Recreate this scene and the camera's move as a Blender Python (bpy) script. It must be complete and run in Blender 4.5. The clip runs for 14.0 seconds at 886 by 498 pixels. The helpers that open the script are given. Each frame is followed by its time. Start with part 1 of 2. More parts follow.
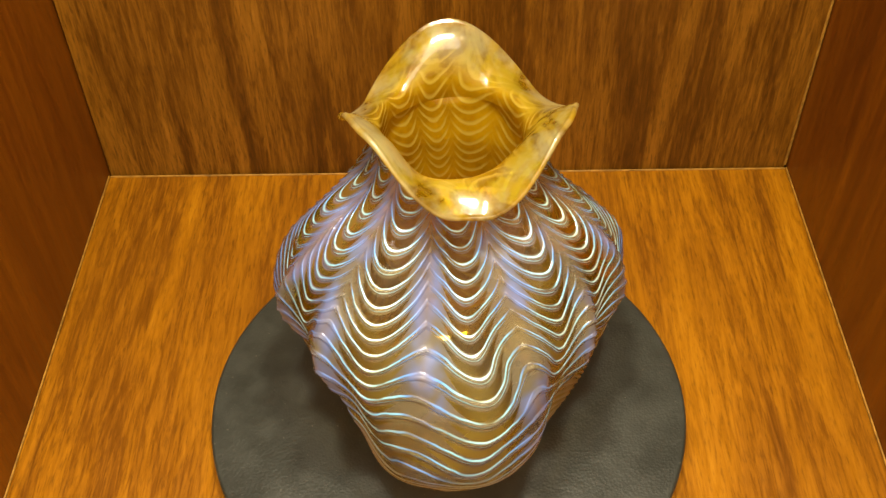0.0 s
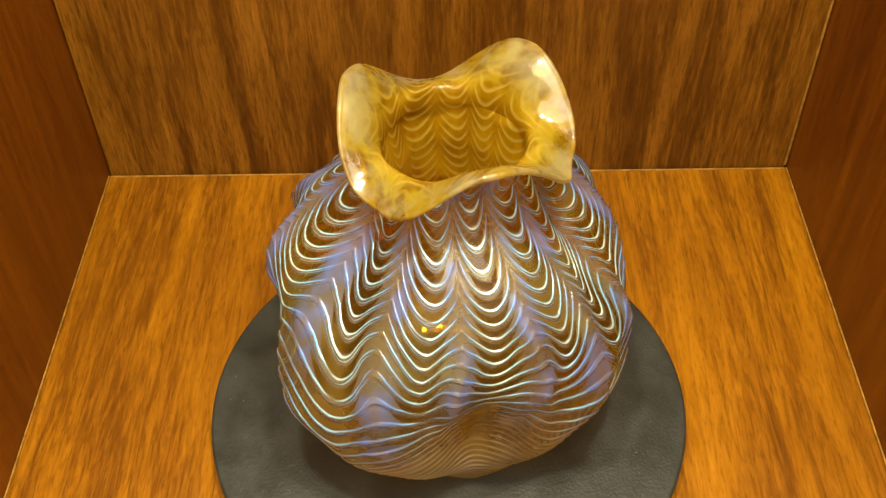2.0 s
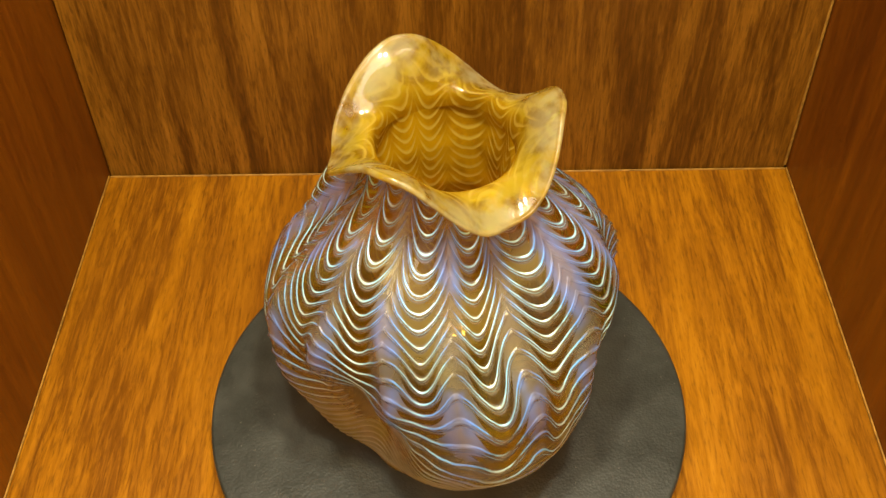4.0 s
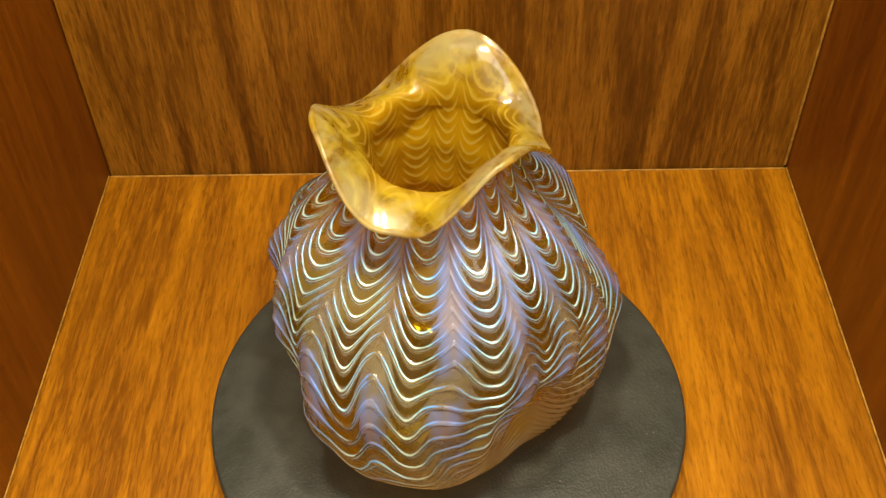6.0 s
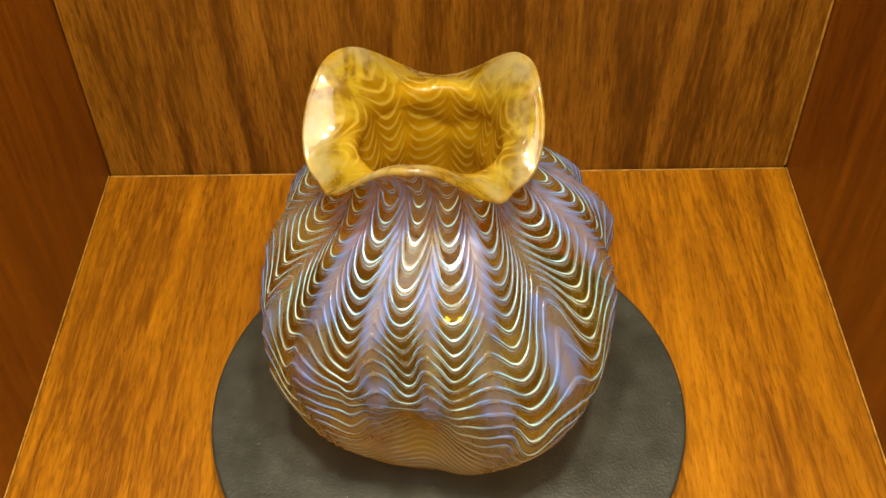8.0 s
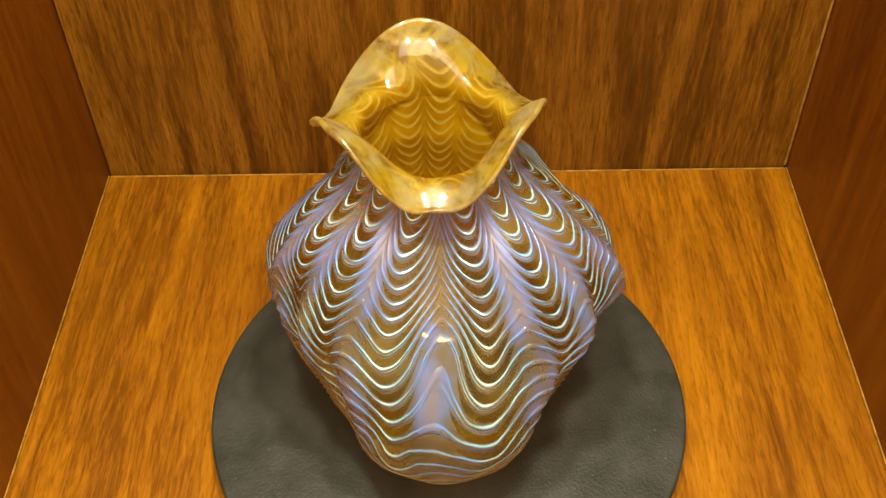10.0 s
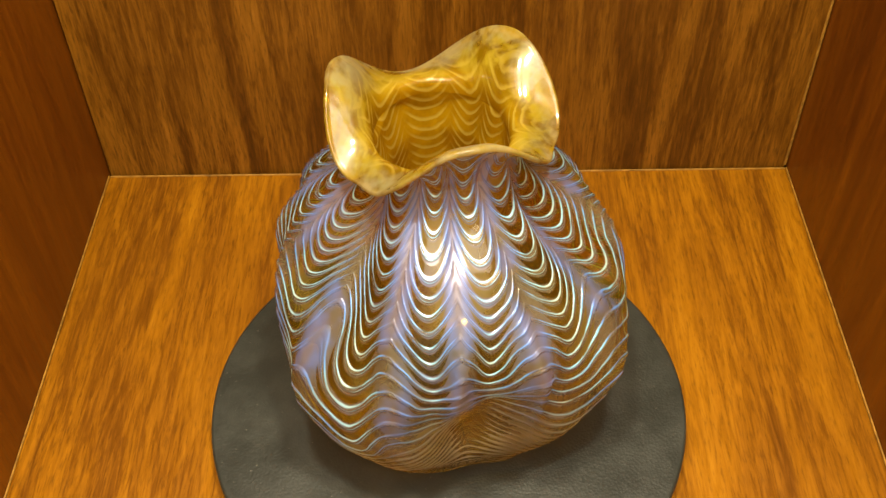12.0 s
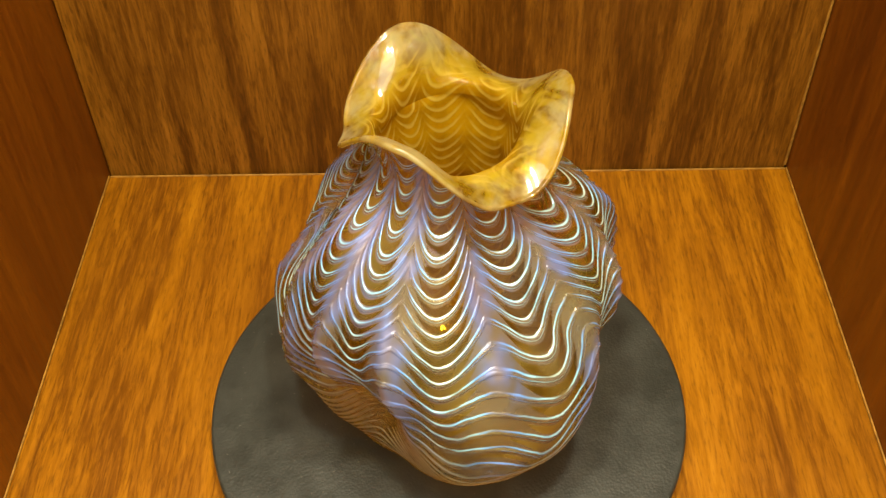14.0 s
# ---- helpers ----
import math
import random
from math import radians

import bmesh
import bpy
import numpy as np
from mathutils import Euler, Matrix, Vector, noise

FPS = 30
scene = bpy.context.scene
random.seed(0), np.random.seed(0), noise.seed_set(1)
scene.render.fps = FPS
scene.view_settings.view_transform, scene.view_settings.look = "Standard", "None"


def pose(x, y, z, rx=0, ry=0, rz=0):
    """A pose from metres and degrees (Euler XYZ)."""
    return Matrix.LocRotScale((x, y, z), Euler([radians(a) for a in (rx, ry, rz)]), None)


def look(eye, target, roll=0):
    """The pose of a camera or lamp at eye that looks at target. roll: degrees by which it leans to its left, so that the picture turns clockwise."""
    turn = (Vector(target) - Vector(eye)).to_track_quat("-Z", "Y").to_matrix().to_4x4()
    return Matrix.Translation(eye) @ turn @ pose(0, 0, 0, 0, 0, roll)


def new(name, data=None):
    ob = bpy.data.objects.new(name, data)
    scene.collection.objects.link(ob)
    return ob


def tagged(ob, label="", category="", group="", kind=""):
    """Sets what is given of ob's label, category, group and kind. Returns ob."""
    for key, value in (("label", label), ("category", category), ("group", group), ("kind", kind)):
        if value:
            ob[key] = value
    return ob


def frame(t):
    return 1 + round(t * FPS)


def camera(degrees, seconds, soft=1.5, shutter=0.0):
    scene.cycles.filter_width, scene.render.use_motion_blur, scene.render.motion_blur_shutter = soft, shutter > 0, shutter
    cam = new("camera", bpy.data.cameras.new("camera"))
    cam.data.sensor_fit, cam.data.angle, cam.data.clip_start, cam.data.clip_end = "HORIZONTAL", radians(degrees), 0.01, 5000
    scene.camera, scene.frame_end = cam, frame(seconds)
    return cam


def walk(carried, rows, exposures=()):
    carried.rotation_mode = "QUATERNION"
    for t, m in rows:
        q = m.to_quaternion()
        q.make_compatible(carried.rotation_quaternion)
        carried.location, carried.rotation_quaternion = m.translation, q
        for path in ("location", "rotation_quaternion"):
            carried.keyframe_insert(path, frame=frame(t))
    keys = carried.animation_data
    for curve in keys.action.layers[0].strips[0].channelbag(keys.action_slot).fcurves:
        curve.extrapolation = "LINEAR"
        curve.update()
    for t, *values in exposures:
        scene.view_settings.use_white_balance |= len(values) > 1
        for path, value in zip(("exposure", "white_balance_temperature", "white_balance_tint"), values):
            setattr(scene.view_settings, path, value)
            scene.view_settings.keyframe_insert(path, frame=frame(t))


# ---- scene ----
# camera: standing still, looking down into a wooden display niche
cam = camera(45.85, 14.0)
EYE, YAW, PITCH, ROLL = (0.0040, -0.2625, 0.3790), radians(-1.0), radians(46.35), -1.40
AIM = (EYE[0] + math.sin(YAW) * math.cos(PITCH), EYE[1] + math.cos(YAW) * math.cos(PITCH), EYE[2] - math.sin(PITCH))
walk(cam, [(0.0, look(EYE, AIM, ROLL)), (14.0, look(EYE, AIM, ROLL))], exposures=[(0.0, 0.0), (14.0, 0.0)])

# ---- light ----
world = bpy.data.worlds.new("world")
scene.world = world
world.use_nodes = True
world.node_tree.nodes["Background"].inputs["Color"].default_value = (1.0, 0.86, 0.68, 1)
world.node_tree.nodes["Background"].inputs["Strength"].default_value = 0.05


def area_lamp(name, at, target, size, power, colour, shape="DISK", size_y=None):
    data = bpy.data.lights.new(name, "AREA")
    data.shape, data.size, data.energy, data.color = shape, size, power, colour
    if size_y:
        data.size_y = size_y
    ob = new(name, data)
    ob.matrix_world = look(at, target)
    return tagged(ob, kind="structure")


WARM = (1.0, 0.86, 0.64)
area_lamp("niche_spot", (-0.055, -0.155, 0.668), (-0.02, -0.05, 0.0), 0.046, 4.5, WARM)
area_lamp("niche_spot", (0.075, -0.155, 0.668), (0.03, -0.05, 0.0), 0.046, 4.5, WARM)
area_lamp("room_light", (0.1, -1.2, 2.38), (0.1, -1.2, 0.0), 2.6, 82.0, (1.0, 0.93, 0.82), "RECTANGLE", 1.8)

# ---- materials ----


def material(name):
    m = bpy.data.materials.new(name)
    m.use_nodes = True
    return m, m.node_tree, m.node_tree.nodes["Principled BSDF"]


def node(tree, kind, inputs=(), **props):
    n = tree.nodes.new(kind)
    for key, value in props.items():
        if key == "operation":
            n.operation = value
        elif key == "data_type":
            n.data_type = value
        elif key == "attribute_name":
            n.attribute_name = value
        elif key == "blend_type":
            n.blend_type = value
        elif key == "interpolation_type":
            n.interpolation_type = value
    for key, value in dict(inputs).items():
        if isinstance(value, bpy.types.NodeSocket):
            tree.links.new(value, n.inputs[key])
        else:
            n.inputs[key].default_value = value
    return n


def calc(tree, operation, a, b=0.0, c=0.0):
    return node(tree, "ShaderNodeMath", {0: a, 1: b, 2: c}, operation=operation).outputs[0]


def ramp(tree, fac, stops):
    n = tree.nodes.new("ShaderNodeValToRGB")
    tree.links.new(fac, n.inputs[0])
    while len(n.color_ramp.elements) < len(stops):
        n.color_ramp.elements.new(0.5)
    for e, (p, c) in zip(n.color_ramp.elements, stops):
        e.position, e.color = p, (*c, 1)
    return n.outputs[0]


def mix_rgb(tree, fac, a, b, blend="MIX"):
    n = node(tree, "ShaderNodeMix", {0: fac}, data_type="RGBA", blend_type=blend)
    for i, v in ((6, a), (7, b)):
        if isinstance(v, bpy.types.NodeSocket):
            tree.links.new(v, n.inputs[i])
        else:
            n.inputs[i].default_value = (*v, 1)
    return n.outputs[2]


def grey(tree, fac, lo, hi, a=0.0, b=1.0):
    return node(tree, "ShaderNodeMapRange", {0: fac, 1: lo, 2: hi, 3: a, 4: b}, interpolation_type="SMOOTHSTEP").outputs[0]


def wood(name, along, shift, tones, gloss=0.38):
    """Walnut veneer; along: the axis of the grain."""
    m, tree, bsdf = material(name)
    at = node(tree, "ShaderNodeTexCoord").outputs["Object"]
    fine, wide, pore = [1.0] * 3, [1.0] * 3, [1.0] * 3
    for i in range(3):
        fine[i] = 40.0 if i == along else 480.0
        wide[i] = 4.0 if i == along else 46.0
        pore[i] = 110.0 if i == along else 1000.0
    def streaks(scale, detail, rough, twist=0.0):
        p = node(tree, "ShaderNodeMapping", {"Vector": at, "Location": shift, "Scale": scale}).outputs[0]
        return node(tree, "ShaderNodeTexNoise", {"Vector": p, "Scale": 1.0, "Detail": detail, "Roughness": rough, "Distortion": twist}).outputs["Fac"]
    a, b, c = streaks(wide, 5, 0.6, 1.1), streaks(fine, 6, 0.7, 0.8), streaks(pore, 3, 0.6)
    cloud = node(tree, "ShaderNodeTexNoise", {"Vector": at, "Scale": 9.0, "Detail": 3.0}).outputs["Fac"]
    t = calc(tree, "ADD", calc(tree, "MULTIPLY", a, 0.55), calc(tree, "MULTIPLY", b, 0.45))
    col = ramp(tree, t, [(0.30, tones[0]), (0.45, tones[1]), (0.56, tones[2]), (0.72, tones[3])])
    dark = grey(tree, c, 0.50, 0.72, 0.0, 0.50)
    col = mix_rgb(tree, dark, col, tones[0])
    col = mix_rgb(tree, grey(tree, cloud, 0.3, 0.75, 0.0, 0.35), col, tones[1])
    tree.links.new(col, bsdf.inputs["Base Color"])
    bsdf.inputs["Specular IOR Level"].default_value = 0.22
    tree.links.new(grey(tree, b, 0.2, 0.8, gloss - 0.08, gloss + 0.12), bsdf.inputs["Roughness"])
    bump = node(tree, "ShaderNodeBump", {"Strength": 0.12, "Distance": 0.0006, "Height": t})
    tree.links.new(bump.outputs[0], bsdf.inputs["Normal"])
    return m


TONES = ((0.0430, 0.0130, 0.0006), (0.1400, 0.0470, 0.0008), (0.2700, 0.1030, 0.0012), (0.3800, 0.1580, 0.0031))
# reddish side panels, with the shade on them put into darker tones
SHADED_RED_TONES = ((0.0620, 0.0130, 0.0005), (0.1180, 0.0300, 0.0006), (0.1720, 0.0490, 0.0008), (0.2500, 0.0790, 0.0012))
BACK_TONES = ((0.0200, 0.0056, 0.0006), (0.0900, 0.0310, 0.0015), (0.1950, 0.0764, 0.0047), (0.3120, 0.1326, 0.0109))
WOOD_FLOOR = wood("walnut_shelf", 1, (0.3, 0.1, 0.0), TONES)
WOOD_BACK = wood("walnut_back", 2, (2.7, 0.4, 1.1), BACK_TONES)
WOOD_SIDE = wood("walnut_side", 2, (5.1, 3.3, 0.7), SHADED_RED_TONES)


def plain(name, colour, rough, vary=0.12, scale=30.0, relief=0.0, metallic=0.0):
    m, tree, bsdf = material(name)
    at = node(tree, "ShaderNodeTexCoord").outputs["Object"]
    n = node(tree, "ShaderNodeTexNoise", {"Vector": at, "Scale": scale, "Detail": 6.0, "Roughness": 0.65}).outputs["Fac"]
    lo, hi = [c * (1 - vary) for c in colour], [c * (1 + vary) for c in colour]
    tree.links.new(mix_rgb(tree, grey(tree, n, 0.3, 0.7), lo, hi), bsdf.inputs["Base Color"])
    bsdf.inputs["Roughness"].default_value, bsdf.inputs["Metallic"].default_value = rough, metallic
    if relief:
        b = node(tree, "ShaderNodeBump", {"Strength": 0.5, "Distance": relief, "Height": n})
        tree.links.new(b.outputs[0], bsdf.inputs["Normal"])
    return m


def leatherette():
    """Black grained cover of the turntable, dulled by dust."""
    m, tree, bsdf = material("black_leatherette")
    at = node(tree, "ShaderNodeTexCoord").outputs["Object"]
    pebble = node(tree, "ShaderNodeTexVoronoi", {"Vector": at, "Scale": 900.0}).outputs["Distance"]
    cloud = node(tree, "ShaderNodeTexNoise", {"Vector": at, "Scale": 38.0, "Detail": 6.0, "Roughness": 0.7}).outputs["Fac"]
    speck = node(tree, "ShaderNodeTexNoise", {"Vector": at, "Scale": 700.0, "Detail": 2.0}).outputs["Fac"]
    col = mix_rgb(tree, grey(tree, cloud, 0.35, 0.7), (0.016, 0.018, 0.013), (0.029, 0.031, 0.023))
    col = mix_rgb(tree, grey(tree, speck, 0.70, 0.78, 0.0, 0.5), col, (0.20, 0.18, 0.13))
    tree.links.new(col, bsdf.inputs["Base Color"])
    tree.links.new(grey(tree, cloud, 0.3, 0.7, 0.40, 0.52), bsdf.inputs["Roughness"])
    bump = node(tree, "ShaderNodeBump", {"Strength": 0.35, "Distance": 0.0003, "Height": pebble})
    tree.links.new(bump.outputs[0], bsdf.inputs["Normal"])
    return m


def attribute(tree, name):
    return node(tree, "ShaderNodeAttribute", attribute_name=name).outputs["Fac"]


def thin_glass(tree, tint, cloud, clear, through_share, rough, shine=0.05):
    """Thin coloured glass: light goes straight through it tinted, a share is scattered by the cloud in it, and its skin is glossy."""
    see = node(tree, "ShaderNodeBsdfTransparent", {"Color": (*tint, 1) if isinstance(tint, tuple) else tint})
    col = (*cloud, 1) if isinstance(cloud, tuple) else cloud
    back, front = node(tree, "ShaderNodeBsdfTranslucent", {"Color": col}), node(tree, "ShaderNodeBsdfDiffuse", {"Color": col})
    haze = node(tree, "ShaderNodeMixShader", {0: through_share, 1: front.outputs[0], 2: back.outputs[0]}).outputs[0]
    inner = node(tree, "ShaderNodeMixShader", {0: clear, 1: haze, 2: see.outputs[0]}).outputs[0]
    facing = node(tree, "ShaderNodeLayerWeight", {"Blend": 0.5}).outputs["Facing"]
    gloss = calc(tree, "ADD", shine, calc(tree, "MULTIPLY", calc(tree, "POWER", facing, 4.0), 0.22))
    skin = node(tree, "ShaderNodeBsdfGlossy", {"Color": (1, 1, 1, 1), "Roughness": rough})
    return node(tree, "ShaderNodeMixShader", {0: gloss, 1: inner, 2: skin.outputs[0]}).outputs[0]


def threaded_glass():
    """Amber glass with combed silver-blue iridescent threads."""
    m, tree, bsdf = material("iridescent_threaded_glass")
    out = tree.nodes["Material Output"]
    at = node(tree, "ShaderNodeTexCoord").outputs["Object"]
    col, thr, low = attribute(tree, "column"), attribute(tree, "thread"), attribute(tree, "low")
    upper, dimple = attribute(tree, "upper"), attribute(tree, "dimple")
    wob = node(tree, "ShaderNodeTexNoise", {"Vector": at, "Scale": 120.0, "Detail": 3.0}).outputs["Fac"]
    wob2 = node(tree, "ShaderNodeTexNoise", {"Vector": at, "Scale": 60.0, "Detail": 2.0}).outputs["Fac"]
    big = node(tree, "ShaderNodeTexNoise", {"Vector": at, "Scale": 34.0, "Detail": 3.0, "Roughness": 0.6}).outputs["Fac"]
    p = calc(tree, "FRACT", calc(tree, "ADD", thr, calc(tree, "MULTIPLY", wob, 0.16)))
    # clear amber shows in a crescent over each thread, wide in the swag; towards the neck the film closes between the swags
    side = calc(tree, "ADD", calc(tree, "MULTIPLY", grey(tree, col, 0.16, 0.40, 0.60, -0.08), upper),
                calc(tree, "MULTIPLY", grey(tree, col, 0.15, 0.5, 0.58, 0.22), calc(tree, "SUBTRACT", 1.0, upper)))
    side = calc(tree, "SUBTRACT", side, calc(tree, "MULTIPLY", low, 0.16))
    width = calc(tree, "ADD", side, calc(tree, "MULTIPLY", calc(tree, "SUBTRACT", wob2, 0.5), 0.55))
    amber = calc(tree, "MULTIPLY", grey(tree, p, 0.0, 0.16),
                 node(tree, "ShaderNodeMapRange", {0: calc(tree, "SUBTRACT", p, width), 1: -0.07, 2: 0.02, 3: 1.0, 4: 0.0}).outputs[0])
    amber = calc(tree, "MAXIMUM", amber, calc(tree, "MULTIPLY", grey(tree, dimple, 0.55, 0.95), 0.75))
    # silver film: mauve ground, two fine lines on each thread, mint in the swag and blue to violet where the swags meet
    ground = ramp(tree, big, [(0.32, (0.33, 0.29, 0.13)), (0.46, (0.24, 0.22, 0.15)), (0.56, (0.20, 0.185, 0.16)), (0.68, (0.20, 0.21, 0.29))])
    place = calc(tree, "ADD", col, calc(tree, "MULTIPLY", calc(tree, "SUBTRACT", big, 0.5), 0.9))
    sheen = ramp(tree, place, [(0.0, (0.66, 0.95, 0.84)), (0.06, (0.54, 0.95, 1.0)), (0.20, (0.36, 0.82, 1.0)), (0.33, (0.13, 0.42, 1.0)), (0.45, (0.20, 0.36, 0.88)), (0.58, (0.30, 0.28, 0.34))])
    q = calc(tree, "ADD", p, calc(tree, "MULTIPLY", calc(tree, "SUBTRACT", wob2, 0.5), 0.12))
    first = calc(tree, "MULTIPLY", grey(tree, q, 0.58, 0.63), grey(tree, q, 0.705, 0.655))
    second = calc(tree, "MULTIPLY", grey(tree, q, 0.80, 0.84), grey(tree, q, 0.92, 0.87))
    line = calc(tree, "ADD", first, calc(tree, "MULTIPLY", second, 0.75))
    line = calc(tree, "MULTIPLY", line, grey(tree, wob2, 0.32, 0.56, 0.50, 1.0))
    fade = calc(tree, "SUBTRACT", 1.0, calc(tree, "MULTIPLY", grey(tree, col, 0.36, 0.48, 0.0, 0.9), upper))
    fade = calc(tree, "MULTIPLY", fade, calc(tree, "SUBTRACT", 1.0, calc(tree, "MAXIMUM", calc(tree, "MULTIPLY", low, 0.74), calc(tree, "MULTIPLY", dimple, 0.95))))
    # paler gold low down: light coming through the glass, put into the ground colour
    ground = mix_rgb(tree, calc(tree, "MULTIPLY", low, 0.8), ground, (0.74, 0.62, 0.27))
    # blue to violet highlight of the ridges, painted into the base colour
    ridge = calc(tree, "MULTIPLY", grey(tree, col, 0.24, 0.42), grey(tree, big, 0.46, 0.58))
    ridge = calc(tree, "MULTIPLY", ridge, calc(tree, "SUBTRACT", 1.0, calc(tree, "MULTIPLY", calc(tree, "MAXIMUM", dimple, low), 0.95)))
    tint = mix_rgb(tree, calc(tree, "MULTIPLY", ridge, 0.62), ground, sheen)
    tint = mix_rgb(tree, calc(tree, "MULTIPLY", line, fade), tint, sheen)
    film = node(tree, "ShaderNodeBsdfPrincipled", {"Base Color": tint, "Metallic": 0.30, "Roughness": 0.25,
                "Coat Weight": 0.22, "Coat Roughness": 0.05})
    glow = node(tree, "ShaderNodeBsdfTranslucent", {"Color": (0.92, 0.74, 0.26, 1)})
    veil = calc(tree, "ADD", grey(tree, p, 0.56, 0.66, 0.18, 0.06), calc(tree, "MULTIPLY", low, 0.38))
    film_out = node(tree, "ShaderNodeMixShader", {0: veil, 1: film.outputs[0], 2: glow.outputs[0]}).outputs[0]
    gap = node(tree, "ShaderNodeBsdfTransparent", {"Color": (0.92, 0.72, 0.30, 1)})
    open_share = calc(tree, "ADD", grey(tree, big, 0.35, 0.7, 0.52, 0.32), calc(tree, "MULTIPLY", calc(tree, "MAXIMUM", dimple, calc(tree, "MULTIPLY", low, 0.7)), 0.30))
    open_share = calc(tree, "MULTIPLY", open_share, calc(tree, "SUBTRACT", 1.0, calc(tree, "MINIMUM", calc(tree, "MULTIPLY", line, fade), 1.0)))
    film_out = node(tree, "ShaderNodeMixShader", {0: open_share, 1: film_out, 2: gap.outputs[0]}).outputs[0]
    tree.nodes.remove(bsdf)
    patch = grey(tree, node(tree, "ShaderNodeTexNoise", {"Vector": at, "Scale": 24.0, "Detail": 2.0}).outputs["Fac"], 0.46, 0.62)
    clear = calc(tree, "SUBTRACT", calc(tree, "ADD", 0.84, calc(tree, "MULTIPLY", upper, 0.11)), calc(tree, "MULTIPLY", patch, 0.22))
    milk = mix_rgb(tree, patch, (0.72, 0.48, 0.01), (0.70, 0.55, 0.12))
    # tint brighter below and darker above, for the light that passes through below
    amber_out = thin_glass(tree, mix_rgb(tree, upper, (0.94, 0.79, 0.05), (0.62, 0.51, 0.03)), milk, clear, 0.6, 0.04, 0.035)
    mix = node(tree, "ShaderNodeMixShader", {0: calc(tree, "MULTIPLY", amber, 0.97), 1: film_out, 2: amber_out})
    tree.links.new(mix.outputs[0], out.inputs["Surface"])
    fine = node(tree, "ShaderNodeTexNoise", {"Vector": at, "Scale": 380.0, "Detail": 3.0}).outputs["Fac"]
    height = calc(tree, "ADD", calc(tree, "MULTIPLY", line, 0.8), calc(tree, "MULTIPLY", fine, 0.30))
    swell = node(tree, "ShaderNodeTexNoise", {"Vector": at, "Scale": 36.0, "Detail": 0.5}).outputs["Fac"]
    waves = node(tree, "ShaderNodeBump", {"Strength": 1.0, "Distance": 0.007, "Height": swell})
    bump = node(tree, "ShaderNodeBump", {"Strength": 0.45, "Distance": 0.0005, "Height": height, "Normal": waves.outputs[0]})
    tree.links.new(bump.outputs[0], film.inputs["Normal"])
    return m


def amber_glass():
    """Clouded golden glass with pale feathered swirls"""
    m, tree, bsdf = material("golden_amber_glass")
    out = tree.nodes["Material Output"]
    at = node(tree, "ShaderNodeTexCoord").outputs["Object"]
    thr, lip = attribute(tree, "thread"), attribute(tree, "lip")
    swirl = node(tree, "ShaderNodeTexNoise", {"Vector": at, "Scale": 48.0, "Detail": 4.0, "Roughness": 0.5, "Distortion": 2.2}).outputs["Fac"]
    cloud = node(tree, "ShaderNodeTexNoise", {"Vector": at, "Scale": 60.0, "Detail": 4.0, "Roughness": 0.6}).outputs["Fac"]
    p = calc(tree, "FRACT", calc(tree, "ADD", thr, calc(tree, "MULTIPLY", swirl, calc(tree, "ADD", 0.5, calc(tree, "MULTIPLY", lip, 1.6)))))
    line = calc(tree, "MULTIPLY", grey(tree, p, 0.45, 0.78), grey(tree, p, 1.0, 0.84))
    line = calc(tree, "MULTIPLY", line, grey(tree, lip, 0.2, 0.9, 0.85, 0.25))
    line = calc(tree, "MULTIPLY", line, grey(tree, attribute(tree, "column"), 0.30, 0.47, 1.0, 0.15))
    deep = mix_rgb(tree, grey(tree, cloud, 0.35, 0.65), (0.48, 0.25, 0.003), (0.76, 0.45, 0.006))
    gold = mix_rgb(tree, grey(tree, swirl, 0.38, 0.60), (0.38, 0.23, 0.003), (0.72, 0.54, 0.03))
    gold = mix_rgb(tree, grey(tree, lip, 0.05, 0.60), deep, gold)
    gold = mix_rgb(tree, line, gold, (0.88, 0.66, 0.08))
    pale = mix_rgb(tree, calc(tree, "MULTIPLY", grey(tree, cloud, 0.42, 0.64), grey(tree, lip, 0.35, 0.95, 0.0, 0.55)), gold, (0.86, 0.88, 0.52))
    tint = mix_rgb(tree, grey(tree, lip, 0.0, 0.5, 0.25, 0.5), (0.84, 0.54, 0.035), pale)
    tree.nodes.remove(bsdf)
    glass = thin_glass(tree, tint, pale, grey(tree, lip, 0.1, 0.9, 0.38, 0.64), grey(tree, lip, 0.0, 0.5, 0.62, 0.5), 0.07, grey(tree, lip, 0.1, 0.6, 0.02, 0.045))
    # thin pearly lustre towards the rim
    lustre_tone = ramp(tree, swirl, [(0.36, (1.0, 0.86, 0.62)), (0.48, (0.92, 1.0, 0.76)), (0.58, (1.0, 0.84, 0.86))])
    lustre = node(tree, "ShaderNodeBsdfGlossy", {"Color": lustre_tone, "Roughness": 0.30})
    share = calc(tree, "MULTIPLY", grey(tree, cloud, 0.36, 0.62, 0.3, 1.0), grey(tree, lip, 0.25, 0.85, 0.0, 0.012))
    mix = node(tree, "ShaderNodeMixShader", {0: share, 1: glass, 2: lustre.outputs[0]})
    tree.links.new(mix.outputs[0], out.inputs["Surface"])
    return m


BLACK = leatherette()
EDGE = plain("black_edge", (0.010, 0.010, 0.009), 0.5)
RUBBER = plain("dark_plastic", (0.02, 0.02, 0.02), 0.6)
PLASTER = plain("room_paint", (0.70, 0.66, 0.58), 0.8, 0.04, 3.0)
CARPET = plain("room_floor", (0.16, 0.12, 0.09), 0.9, 0.2, 20.0)
THREADED = threaded_glass()
AMBER = amber_glass()


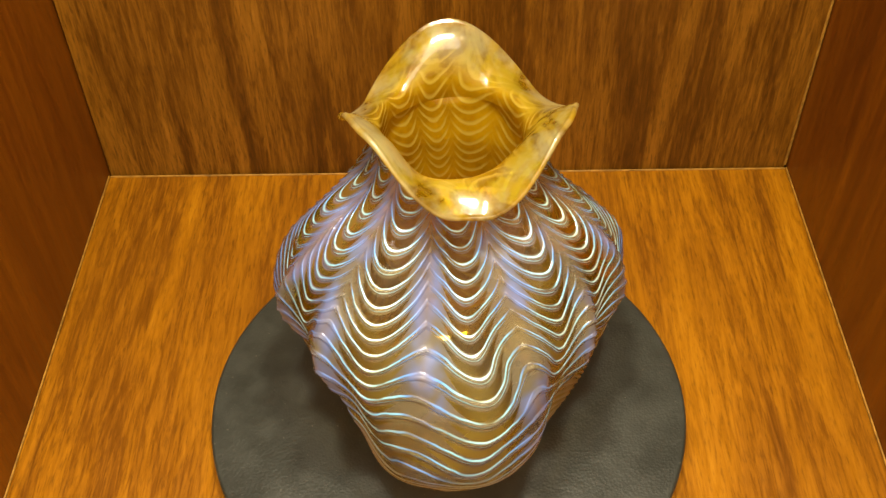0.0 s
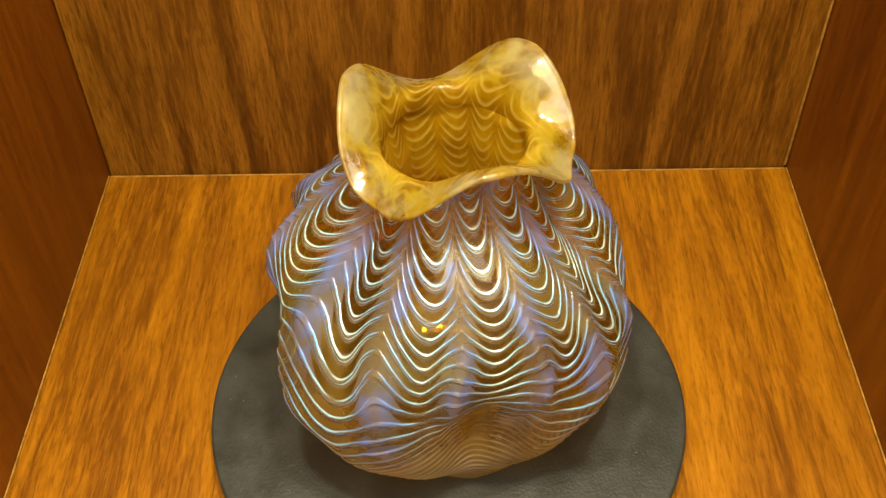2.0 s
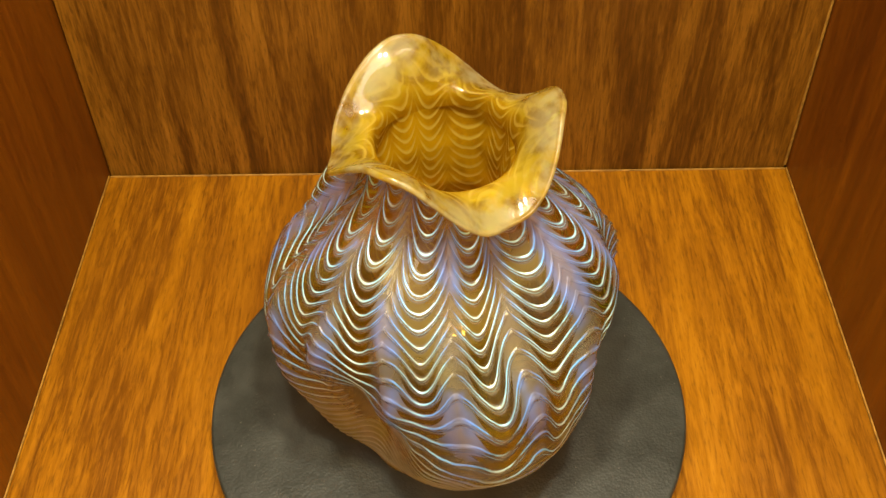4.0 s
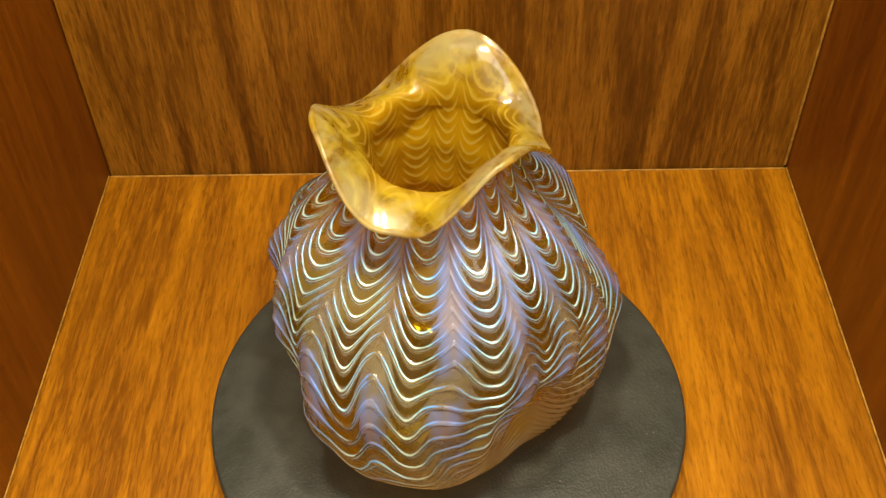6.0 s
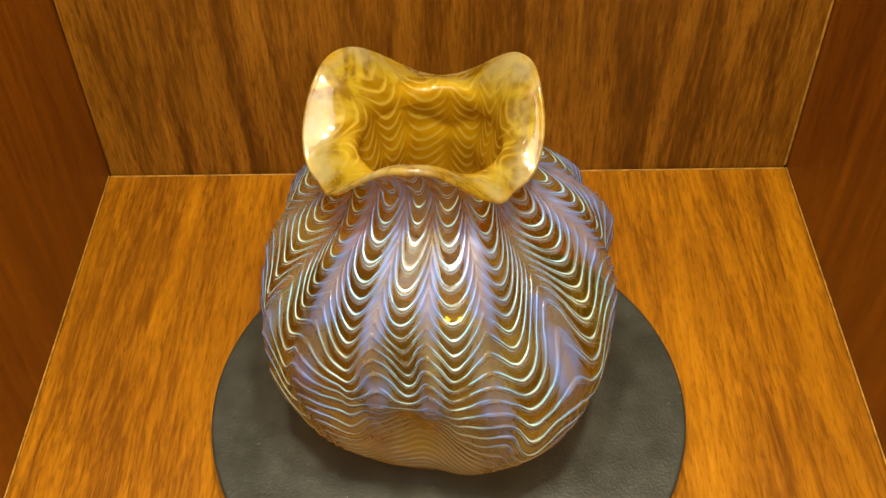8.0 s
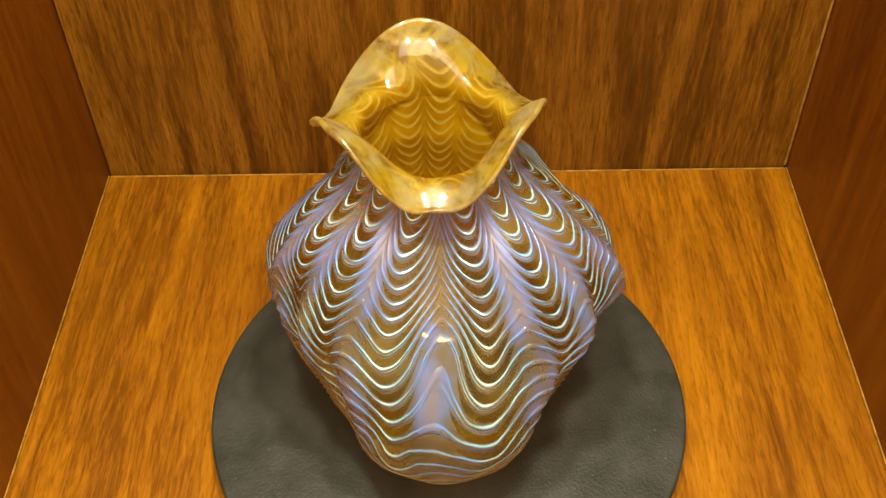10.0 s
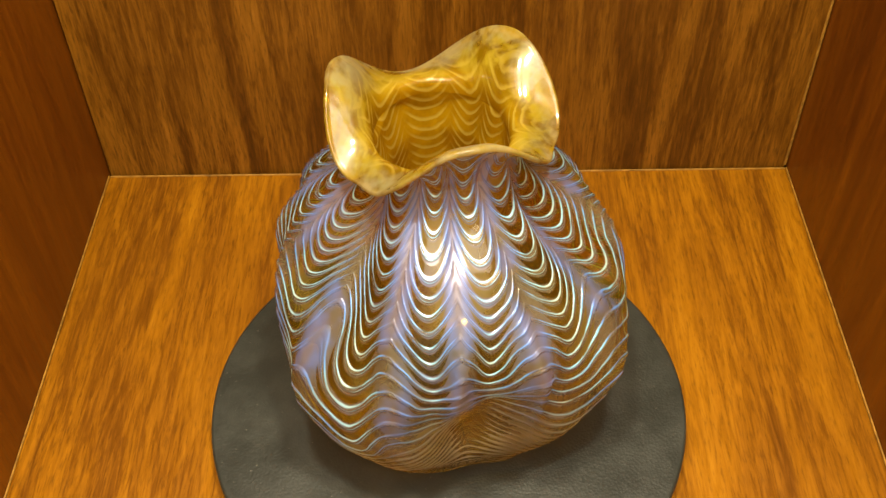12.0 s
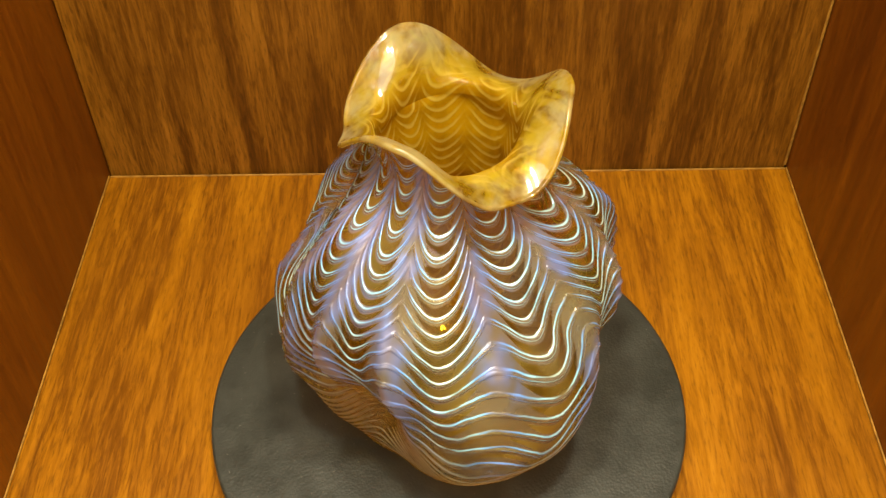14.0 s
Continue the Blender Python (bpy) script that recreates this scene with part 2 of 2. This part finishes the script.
def inner_glass():
    """Clear amber inside wall of the body."""
    m, tree, bsdf = material("clear_amber_glass")
    tree.nodes.remove(bsdf)
    at = node(tree, "ShaderNodeTexCoord").outputs["Object"]
    cloud = node(tree, "ShaderNodeTexNoise", {"Vector": at, "Scale": 30.0, "Detail": 3.0}).outputs["Fac"]
    tree.links.new(thin_glass(tree, (0.92, 0.76, 0.16), (0.70, 0.48, 0.03), grey(tree, cloud, 0.3, 0.7, 0.95, 0.82), 0.5, 0.05, 0.03), tree.nodes["Material Output"].inputs["Surface"])
    return m


CLEAR = inner_glass()
EDGE_GLINT = plain("pale_edge_glint", (0.28, 0.14, 0.016), 0.5, 0.45, 160.0)

# ---- helpers of the scene ----


def part(name, bm, mat, parent=None, label=""):
    me = bpy.data.meshes.new(name)
    bm.to_mesh(me)
    bm.free()
    me.materials.append(mat)
    ob = new(name, me)
    ob.parent = parent
    return tagged(ob, label)


def slab(lo, hi, bevel=0.0):
    bm = bmesh.new()
    bmesh.ops.create_cube(bm, size=1.0)
    for v in bm.verts:
        for i in range(3):
            v.co[i] = lo[i] + (v.co[i] + 0.5) * (hi[i] - lo[i])
    if bevel:
        bmesh.ops.bevel(bm, geom=bm.edges[:], offset=bevel, segments=3, profile=0.5, affect="EDGES")
        for f in bm.faces:
            f.smooth = f.calc_area() < 1e-3
    return bm


def lathe(profile, steps=96):
    """A turned solid from (radius, height) pairs, bottom to top, closed on the axis."""
    bm = bmesh.new()
    rings = [[bm.verts.new((r * math.cos(2 * math.pi * k / steps), r * math.sin(2 * math.pi * k / steps), z)) for k in range(steps)] for r, z in profile]
    for a, b in zip(rings, rings[1:]):
        for k in range(steps):
            f = bm.faces.new((a[k], a[(k + 1) % steps], b[(k + 1) % steps], b[k]))
            f.smooth = True
    bm.faces.new(rings[0][::-1])
    bm.faces.new(rings[-1])
    return bm


# ---- the niche ----
XL, XR, YB, YF, TOP = -0.1830, 0.1820, 0.1574, -0.170, 0.68
tagged(part("floor", slab((XL + 0.0006, YF, -0.018), (XR - 0.0006, YB - 0.0012, 0.0), 0.0011), WOOD_FLOOR), "walnut veneered shelf board of a display niche", "shelf", kind="structure")
tagged(part("wall_north", slab((XL + 0.0008, YB, -0.018), (XR - 0.0008, YB + 0.012, TOP), 0.0009), WOOD_BACK), "walnut veneered back panel with upright grain", "wall", kind="structure")
tagged(part("wall_west", slab((XL - 0.018, YF, -0.018), (XL, YB + 0.012, TOP)), WOOD_SIDE), "reddish walnut side panel with shade in its tones", "wall", kind="structure")
tagged(part("wall_east", slab((XR, YF, -0.018), (XR + 0.018, YB + 0.012, TOP)), WOOD_SIDE), "reddish walnut side panel with shade in its tones", "wall", kind="structure")
tagged(part("ceiling", slab((XL - 0.018, YF, TOP + 0.001), (XR + 0.018, YB + 0.012, TOP + 0.02)), WOOD_SIDE), "walnut top panel of the niche", "ceiling", kind="structure")

# pale strips along the niche corners; light caught by the edges, put into colour
for lo, hi in (((XL + 0.0002, YF, -0.004), (XL + 0.0009, YB - 0.0014, 0.0006)), ((XR - 0.0010, YF, -0.004), (XR - 0.0002, YB - 0.0014, 0.0007)),
               ((XL + 0.0014, YB - 0.0022, -0.004), (XR - 0.0014, YB - 0.0014, 0.0006)), ((XR - 0.0018, YB - 0.0006, 0.0012), (XR - 0.0006, YB + 0.004, TOP))):
    tagged(part("trim", slab(lo, hi, 0.0003), EDGE_GLINT), "pale strip standing in for light on the panel edge", "trim", kind="structure")

# plain room that closes the place round the niche
for name, lo, hi in (("wall_room_front", (-1.6, -2.4, -0.9), (1.6, -2.3, 2.5)), ("wall_room_west", (-1.7, -2.4, -0.9), (-1.6, 0.3, 2.5)),
                     ("wall_room_east", (1.6, -2.4, -0.9), (1.7, 0.3, 2.5)), ("wall_room_back", (-1.6, 0.2, -0.9), (1.6, 0.3, 2.5))):
    tagged(part(name, slab(lo, hi), PLASTER), "plain painted wall of the room", "wall", kind="structure")
tagged(part("ceiling_room", slab((-1.7, -2.4, 2.5), (1.7, 0.3, 2.6)), PLASTER), "plain painted ceiling of the room", "ceiling", kind="structure")
tagged(part("ground", slab((-1.7, -2.4, -1.0), (1.7, 0.3, -0.9)), CARPET), "plain dark floor of the room", "floor", kind="structure")

# ---- the turntable ----
DISC, PLATE = 0.012, 0.0034
turntable = tagged(new("turntable"), "low black display turntable with grained round top", "turntable")
part("base", lathe([(0.078, 0.0), (0.079, 0.001), (0.079, 0.0072), (0.074, 0.0082)]), RUBBER, turntable)
platter = part("platter", lathe([(0.098, -PLATE), (0.0998, -PLATE + 0.0006), (0.1003, -PLATE + 0.0014), (0.1001, -0.0007), (0.0994, -0.0001), (0.0988, 0.0), (0.03, 0.0)], 160), BLACK, turntable, "thin black grained round plate")

# ---- the vase ----
HEIGHTS = np.array([0.0, 0.006, 0.02, 0.04, 0.06, 0.08, 0.10, 0.12, 0.133, 0.144])
LOBE = np.array([0.0401, 0.0441, 0.0550, 0.0648, 0.0672, 0.0628, 0.0475, 0.0330, 0.0284, 0.0272])
FOLD = np.array([0.0383, 0.0409, 0.0489, 0.0520, 0.0535, 0.0590, 0.0568, 0.0452, 0.0308, 0.0250])
# hand-worked unevenness: weights of cos and sin of one, two and four times the azimuth, by height
UNEVEN_AT = np.array([0.0, 0.03, 0.06, 0.09, 0.12, 0.15])
UNEVEN = np.array([[0.0012, 0.0028, 0.0022, 0.0026, 0.0031, 0.0035], [-0.0019, 0.0007, 0.0002, -0.0005, 0.0018, 0.0015],
                   [0.0003, -0.0010, -0.0007, -0.0004, 0.0007, 0.0], [-0.0006, -0.0003, -0.0003, 0.0018, 0.0012, 0.0],
                   [0.0014, 0.0004, 0.0011, 0.0003, 0.0, 0.0], [-0.0009, 0.0001, 0.0004, 0.0007, -0.0010, 0.0]])
# azimuths of the swags of the combed threads, one after another round the body
SWAGS = np.array([87, 105, 130, 166, 192, 215, 244, 280, 313, 335, 357, 380, 404, 430, 447])
COLS, NECK = 720, 0.142
THETA = np.linspace(0, 2 * np.pi, COLS, endpoint=False)


def curve(z, zk, rk):
    m = np.gradient(rk, zk)
    i = np.clip(np.searchsorted(zk, z) - 1, 0, len(zk) - 2)
    h = zk[i + 1] - zk[i]
    t = (z - zk[i]) / h
    return (2 * t**3 - 3 * t**2 + 1) * rk[i] + (t**3 - 2 * t**2 + t) * h * m[i] + (-2 * t**3 + 3 * t**2) * rk[i + 1] + (t**3 - t**2) * h * m[i + 1]


def smooth(x, a, b):
    t = np.clip((x - a) / (b - a), 0, 1)
    return t * t * (3 - 2 * t)


def swag(theta, z=0.07):
    """How far round the swags an azimuth lies, and its distance from the middle of its swag (0 to 0.5)."""
    sway = 2.2 * np.sin(4 * theta + 52 * z) + 1.2 * np.sin(7 * theta - 75 * z + 0.8)
    d = (np.degrees(theta) + sway * smooth(0.12 - z, 0.0, 0.04) - 87.0) % 360.0 + 87.0
    c = np.interp(d, SWAGS, np.arange(15.0))
    return c, np.abs(c - np.round(c))


def fold_share(theta):
    return (0.5 + 0.5 * np.cos(3 * (theta - radians(90.8)))) ** 1.6


def climb(theta, z):
    return 0.026 * fold_share(theta) * (1 - smooth(z, 0.050, 0.095))


def thread_phase(theta, z):
    """A count that grows by one from thread to thread down the wall, with cusps between the swags."""
    c, x = swag(theta, z)
    k = np.round(c).astype(int) % 14
    jig = np.array([0.3, -0.2, 0.1, -0.35, 0.25, 0.0, -0.15, 0.3, -0.25, 0.15, -0.05, 0.35, -0.3, 0.2])
    high = smooth(z, 0.012, 0.060)
    wave = np.cos(2 * np.pi * x)
    sharp, soft = (2 * x) ** 2.0, 0.5 - 0.5 * wave
    top = smooth(z, 0.092, 0.122)
    lift = (0.0010 + 0.0135 * high - 0.0055 * top) * (sharp * top + soft * (1 - top))
    lift = lift * (1 + 0.28 * np.sin(5 * theta + 70 * z) * smooth(0.12 - z, 0.0, 0.03))
    lift = lift * (1 + 0.45 * np.exp(-(((np.degrees(theta) % 360.0 - 150.0) / 28.0) ** 2)) * smooth(z, 0.03, 0.06))
    # low on the wall the threads climb into the three dimples
    lift = lift * (1 - 0.8 * fold_share(theta) * (1 - smooth(z, 0.06, 0.09))) + climb(theta, z)
    q = z - lift + 0.0012 * jig[k] * (0.5 + 0.5 * wave) * high + 0.0010 * np.sin(3 * theta + 1.0) + 0.0006 * np.sin(7 * theta)
    zk = np.array([-0.03, 0.0, 0.015, 0.028, 0.042, 0.065, 0.085, 0.10, 0.115, 0.15, 0.19])
    density = np.array([330, 330, 300, 180, 105, 105, 140, 205, 220, 190, 190])
    zz = np.linspace(-0.03, 0.19, 800)
    n = np.concatenate([[0], np.cumsum(np.interp(zz[:-1], zk, density) * np.diff(zz))])
    return 100.0 - np.interp(q, zz, n), x


def inner_phase(theta, z):
    """The same for the broader swags that show inside the throat."""
    c = 11 * theta / (2 * np.pi) + 0.12 * np.sin(3 * theta + 0.6)
    x = np.abs(c - np.round(c))
    return 60.0 - 240.0 * (z - 0.0070 * (2 * x) ** 2 + 0.0012 * np.sin(2.3 * np.round(c))), x


def body_radius(theta, z, relief=True):
    fold = 0.5 + 0.5 * np.cos(3 * (theta - radians(90.8)))
    w = fold ** (1.3 - 0.70 * smooth(z, 0.06, 0.09))
    r = curve(z, HEIGHTS, LOBE) * (1 - w) + curve(z, HEIGHTS, FOLD) * w
    r = r - 0.0090 * fold**4 * np.exp(-(((z - 0.042) / np.where(z < 0.042, 0.024, 0.020)) ** 2))
    # full shoulders between the folds and the lobes
    r = r + 0.0034 * 4 * fold * (1 - fold) * np.exp(-(((z - 0.096) / 0.022) ** 2))
    for i, (k, fn) in enumerate(((1, np.cos), (1, np.sin), (2, np.cos), (2, np.sin), (4, np.cos), (4, np.sin))):
        r = r + curve(z, UNEVEN_AT, UNEVEN[i]) * fn(k * theta)
    c, x = swag(theta, z)
    # soft ridges between the swags on the belly, convex flutes with creases towards the neck
    belly, flutes = smooth(z, 0.030, 0.060) * (1 - smooth(z, 0.095, 0.118)), smooth(z, 0.105, 0.125)
    if not relief:
        return r
    r = r + belly * (0.0030 * (0.5 - 0.5 * np.cos(2 * np.pi * x)) ** 1.4 - 0.0007) - flutes * 0.0017 * (2 * x) ** 2.6
    r = r + 0.0007 * np.sin(5 * theta + 60 * z) * np.sin(95 * z + 2 * theta) + 0.0004 * np.sin(11 * theta - 140 * z + 1.3)
    # a pair of pinched ridges runs down from the neck on both sides of each fold and ends over the dimple
    for centre in (87.0, 215.0, 335.0):
        off = np.abs((np.degrees(theta) - centre + 180.0) % 360.0 - 180.0)
        run = 10.0 + 9.0 * (1 - smooth(z, 0.05, 0.115))
        r = r + 0.0021 * np.exp(-(((off - run) / 3.6) ** 2)) * smooth(z, 0.040, 0.056) * (1 - smooth(z, 0.10, 0.13))
    p = thread_phase(theta, z)[0] % 1.0
    return r + 0.00065 * np.exp(-(((p - 0.68) / 0.10) ** 2)) * smooth(z, 0.002, 0.02)


def rim_edge(theta):
    f = theta - radians(95.2)
    r = 0.0370 - 0.0002 * np.cos(3 * f) - 0.0010 * np.cos(6 * f) - 0.0015 * np.cos(f) - 0.0006 * np.sin(f)
    z = 0.1502 + 0.0110 * np.cos(3 * f) + 0.0026 * np.cos(6 * f) + 0.0013 * np.sin(f)
    nib = np.exp(-(((np.degrees(f) % 120.0 + 60.0) % 120.0 - 60.0) / 7.0) ** 2)
    r, z = r + 0.0009 * nib, z - 0.0006 * nib
    g = theta + 0.1475 * np.sin(3 * f)
    return 0.0049 + r * np.cos(g), 0.0031 + r * np.sin(g), z


def body_point(theta, z, inset=0.0, relief=True):
    r = body_radius(theta, z, relief) - inset
    return np.stack([r * np.cos(theta), r * np.sin(theta), z + 0 * r], -1)


def shell(rows, attributes, mat, name, parent, label="", cap=False):
    """One mesh from closed rings of points; attributes: name and a value for each ring point."""
    rows = np.array(rows)
    n = len(rows)
    me = bpy.data.meshes.new(name)
    idx = np.arange(n * COLS).reshape(n, COLS)
    nxt = np.roll(idx, -1, axis=1)
    quads = np.stack([idx[:-1], nxt[:-1], nxt[1:], idx[1:]], -1).reshape(-1, 4)
    faces = quads.tolist()
    if cap:
        faces += [idx[0][::-1].tolist(), idx[-1].tolist()]
    me.from_pydata(rows.reshape(-1, 3).tolist(), [], faces)
    me.polygons.foreach_set("use_smooth", np.ones(len(me.polygons), dtype=bool))
    for key, values in attributes.items():
        a = me.attributes.new(key, "FLOAT", "POINT")
        a.data.foreach_set("value", np.array(values, dtype=np.float32).ravel())
    me.materials.append(mat)
    ob = new(name, me)
    ob.parent = parent
    return tagged(ob, label)


def make_vase():
    vase = tagged(new("vase"), "iridescent amber art glass vase with combed silver-blue threads and trefoil lip", "vase")
    wall = 0.0036
    # body: outside from the foot up to the neck
    rows, col, thr, low, upper, dimple = [], [], [], [], [], []
    for z in np.linspace(0.0, NECK, 400):
        zz = np.full(COLS, z)
        pts = body_point(THETA, zz)
        if z < 0.004:  # rounded edge of the foot
            k = 1 - z / 0.004
            pts[:, :2] *= 1 - 0.05 * k * k
        rows.append(pts)
        t, x = thread_phase(THETA, zz)
        col.append(x), thr.append(t), low.append(1 - smooth(zz - climb(THETA, zz), 0.015, 0.055)), upper.append(smooth(zz, 0.055, 0.085))
        dimple.append(fold_share(THETA) ** 4 * (1 - smooth(zz, 0.060, 0.080)) * smooth(zz, 0.012, 0.035))
    foot = rows[0] * np.array([0.4, 0.4, 1.0])
    rows.insert(0, foot), col.insert(0, col[0]), thr.insert(0, thr[0]), low.insert(0, low[0]), upper.insert(0, upper[0]), dimple.insert(0, dimple[0])
    shell(rows, {"column": col, "thread": thr, "low": low, "upper": upper, "dimple": dimple}, THREADED, "body", vase, "amber glass body with combed iridescent threads")
    # inside of the body
    rows, col, thr, lip = [], [], [], []
    for z in np.linspace(NECK, 0.004, 90):
        zz = np.full(COLS, z)
        # the thick neck goes on as a narrow throat before the inside widens
        throat = np.interp(z, [0.0, 0.055, 0.072, 0.090, 0.108, 0.126, NECK], [0.09, 0.060, 0.038, 0.0255, 0.0212, 0.0212, 0.0245])
        pts = body_point(THETA, zz, wall, False)
        axis = np.array([0.0033, 0.0010, 0.0])
        reach = np.hypot(pts[:, 0] - axis[0], pts[:, 1] - axis[1])
        pinch = throat * (1 - 0.10 * np.cos(3 * (THETA - radians(90.8)))) if z < NECK - 1e-6 else 1.0
        keep = np.minimum(reach, pinch) / reach
        pts[:, 0], pts[:, 1] = axis[0] + (pts[:, 0] - axis[0]) * keep, axis[1] + (pts[:, 1] - axis[1]) * keep
        rows.append(pts)
        t, x = inner_phase(THETA, zz)
        col.append(x), thr.append(t), lip.append(0 * x)
    rows.append(rows[-1] * np.array([0.02, 0.02, 1.0])), col.append(col[-1]), thr.append(thr[-1]), lip.append(lip[-1])
    lining = shell(rows, {"column": col, "thread": thr, "lip": lip}, AMBER, "lining", vase, "clear amber inside wall")
    # the clouded throat ends where the inside widens
    lining.data.materials.append(CLEAR)
    index = np.zeros((len(rows) - 1, COLS), dtype=np.int32)
    index[34:] = 1
    lining.data.polygons.foreach_set("material_index", index.ravel())
    # flared lip: outside up, round the edge, inside down
    ex, ey, ez = rim_edge(THETA)
    edge = np.stack([ex, ey, ez], -1)
    low_end = body_point(THETA, np.full(COLS, NECK))
    inner_end = body_point(THETA, np.full(COLS, NECK), wall, False)
    out = edge - np.stack([0.0045 + 0 * ex, 0.002 + 0 * ey, ez], -1)
    out[:, 2] = 0
    out /= np.linalg.norm(out, axis=1)[:, None]
    f = THETA - radians(95.2)
    up = np.array([0.0, 0.0, 1.0])
    rise = (0.55 + 0.35 * np.cos(3 * f))[:, None]

    def flare(start, end, t, side):
        c1 = start + up * 0.009 + out * 0.0003 * side
        c2 = end - out * 0.0085 - up * 0.0075 * (rise - 0.35) + up * 0.0055 * (1 - rise)
        return (1 - t) ** 3 * start + 3 * (1 - t) ** 2 * t * c1 + 3 * (1 - t) * t * t * c2 + t**3 * end

    rows, col, thr, lip = [], [], [], []

    def add(p, h, l, phase=thread_phase):
        t, x = phase(THETA, np.full(COLS, NECK + h))
        rows.append(p), col.append(x), lip.append(l + 0 * x), thr.append(t)

    tip_dir = (edge - flare(low_end, edge, 0.9, 1))
    tip_dir /= np.linalg.norm(tip_dir, axis=1)[:, None]
    across = np.cross(tip_dir, np.stack([-np.sin(THETA), np.cos(THETA), 0 * THETA], -1))
    across /= np.linalg.norm(across, axis=1)[:, None]
    across *= np.sign((across * (0.6 * up - 0.8 * out)).sum(1))[:, None]
    half = 0.0009
    for t in np.linspace(0, 1, 26):
        add(flare(low_end, edge - across * half, t, 1), 0.022 * t, t)
    for a in np.linspace(-75, 75, 9):
        bead = 1.35
        add(edge - across * half * bead * -math.sin(radians(a)) + tip_dir * half * bead * math.cos(radians(a)), 0.022, 1.0)
    for t in np.linspace(1, 0, 30):
        add(flare(inner_end, edge + across * half, t, -1), 0.022 * t, t, inner_phase)
    ones = np.ones((len(rows), COLS))
    lip_ob = shell(rows, {"column": col, "thread": thr, "lip": lip, "upper": ones, "low": 0 * ones, "dimple": 0 * ones}, AMBER, "lip", vase, "flared golden trefoil lip with rolled edge")
    # the threads run on up the outside of the lip to its edge
    lip_ob.data.materials.append(THREADED)
    index = np.zeros((len(rows) - 1, COLS), dtype=np.int32)
    index[:24] = 1
    lip_ob.data.polygons.foreach_set("material_index", index.ravel())
    return vase


vase = make_vase()


def motions():
    """The plate turns once in fifteen seconds, clockwise from above, and carries the vase."""
    times = [0.5 * k for k in range(29)]
    walk(platter, [(t, pose(0, 0, DISC, 0, 0, -24.0 * t)) for t in times])
    walk(vase, [(t, pose(0, 0, DISC, 0, 0, -24.0 * t)) for t in times])


motions()
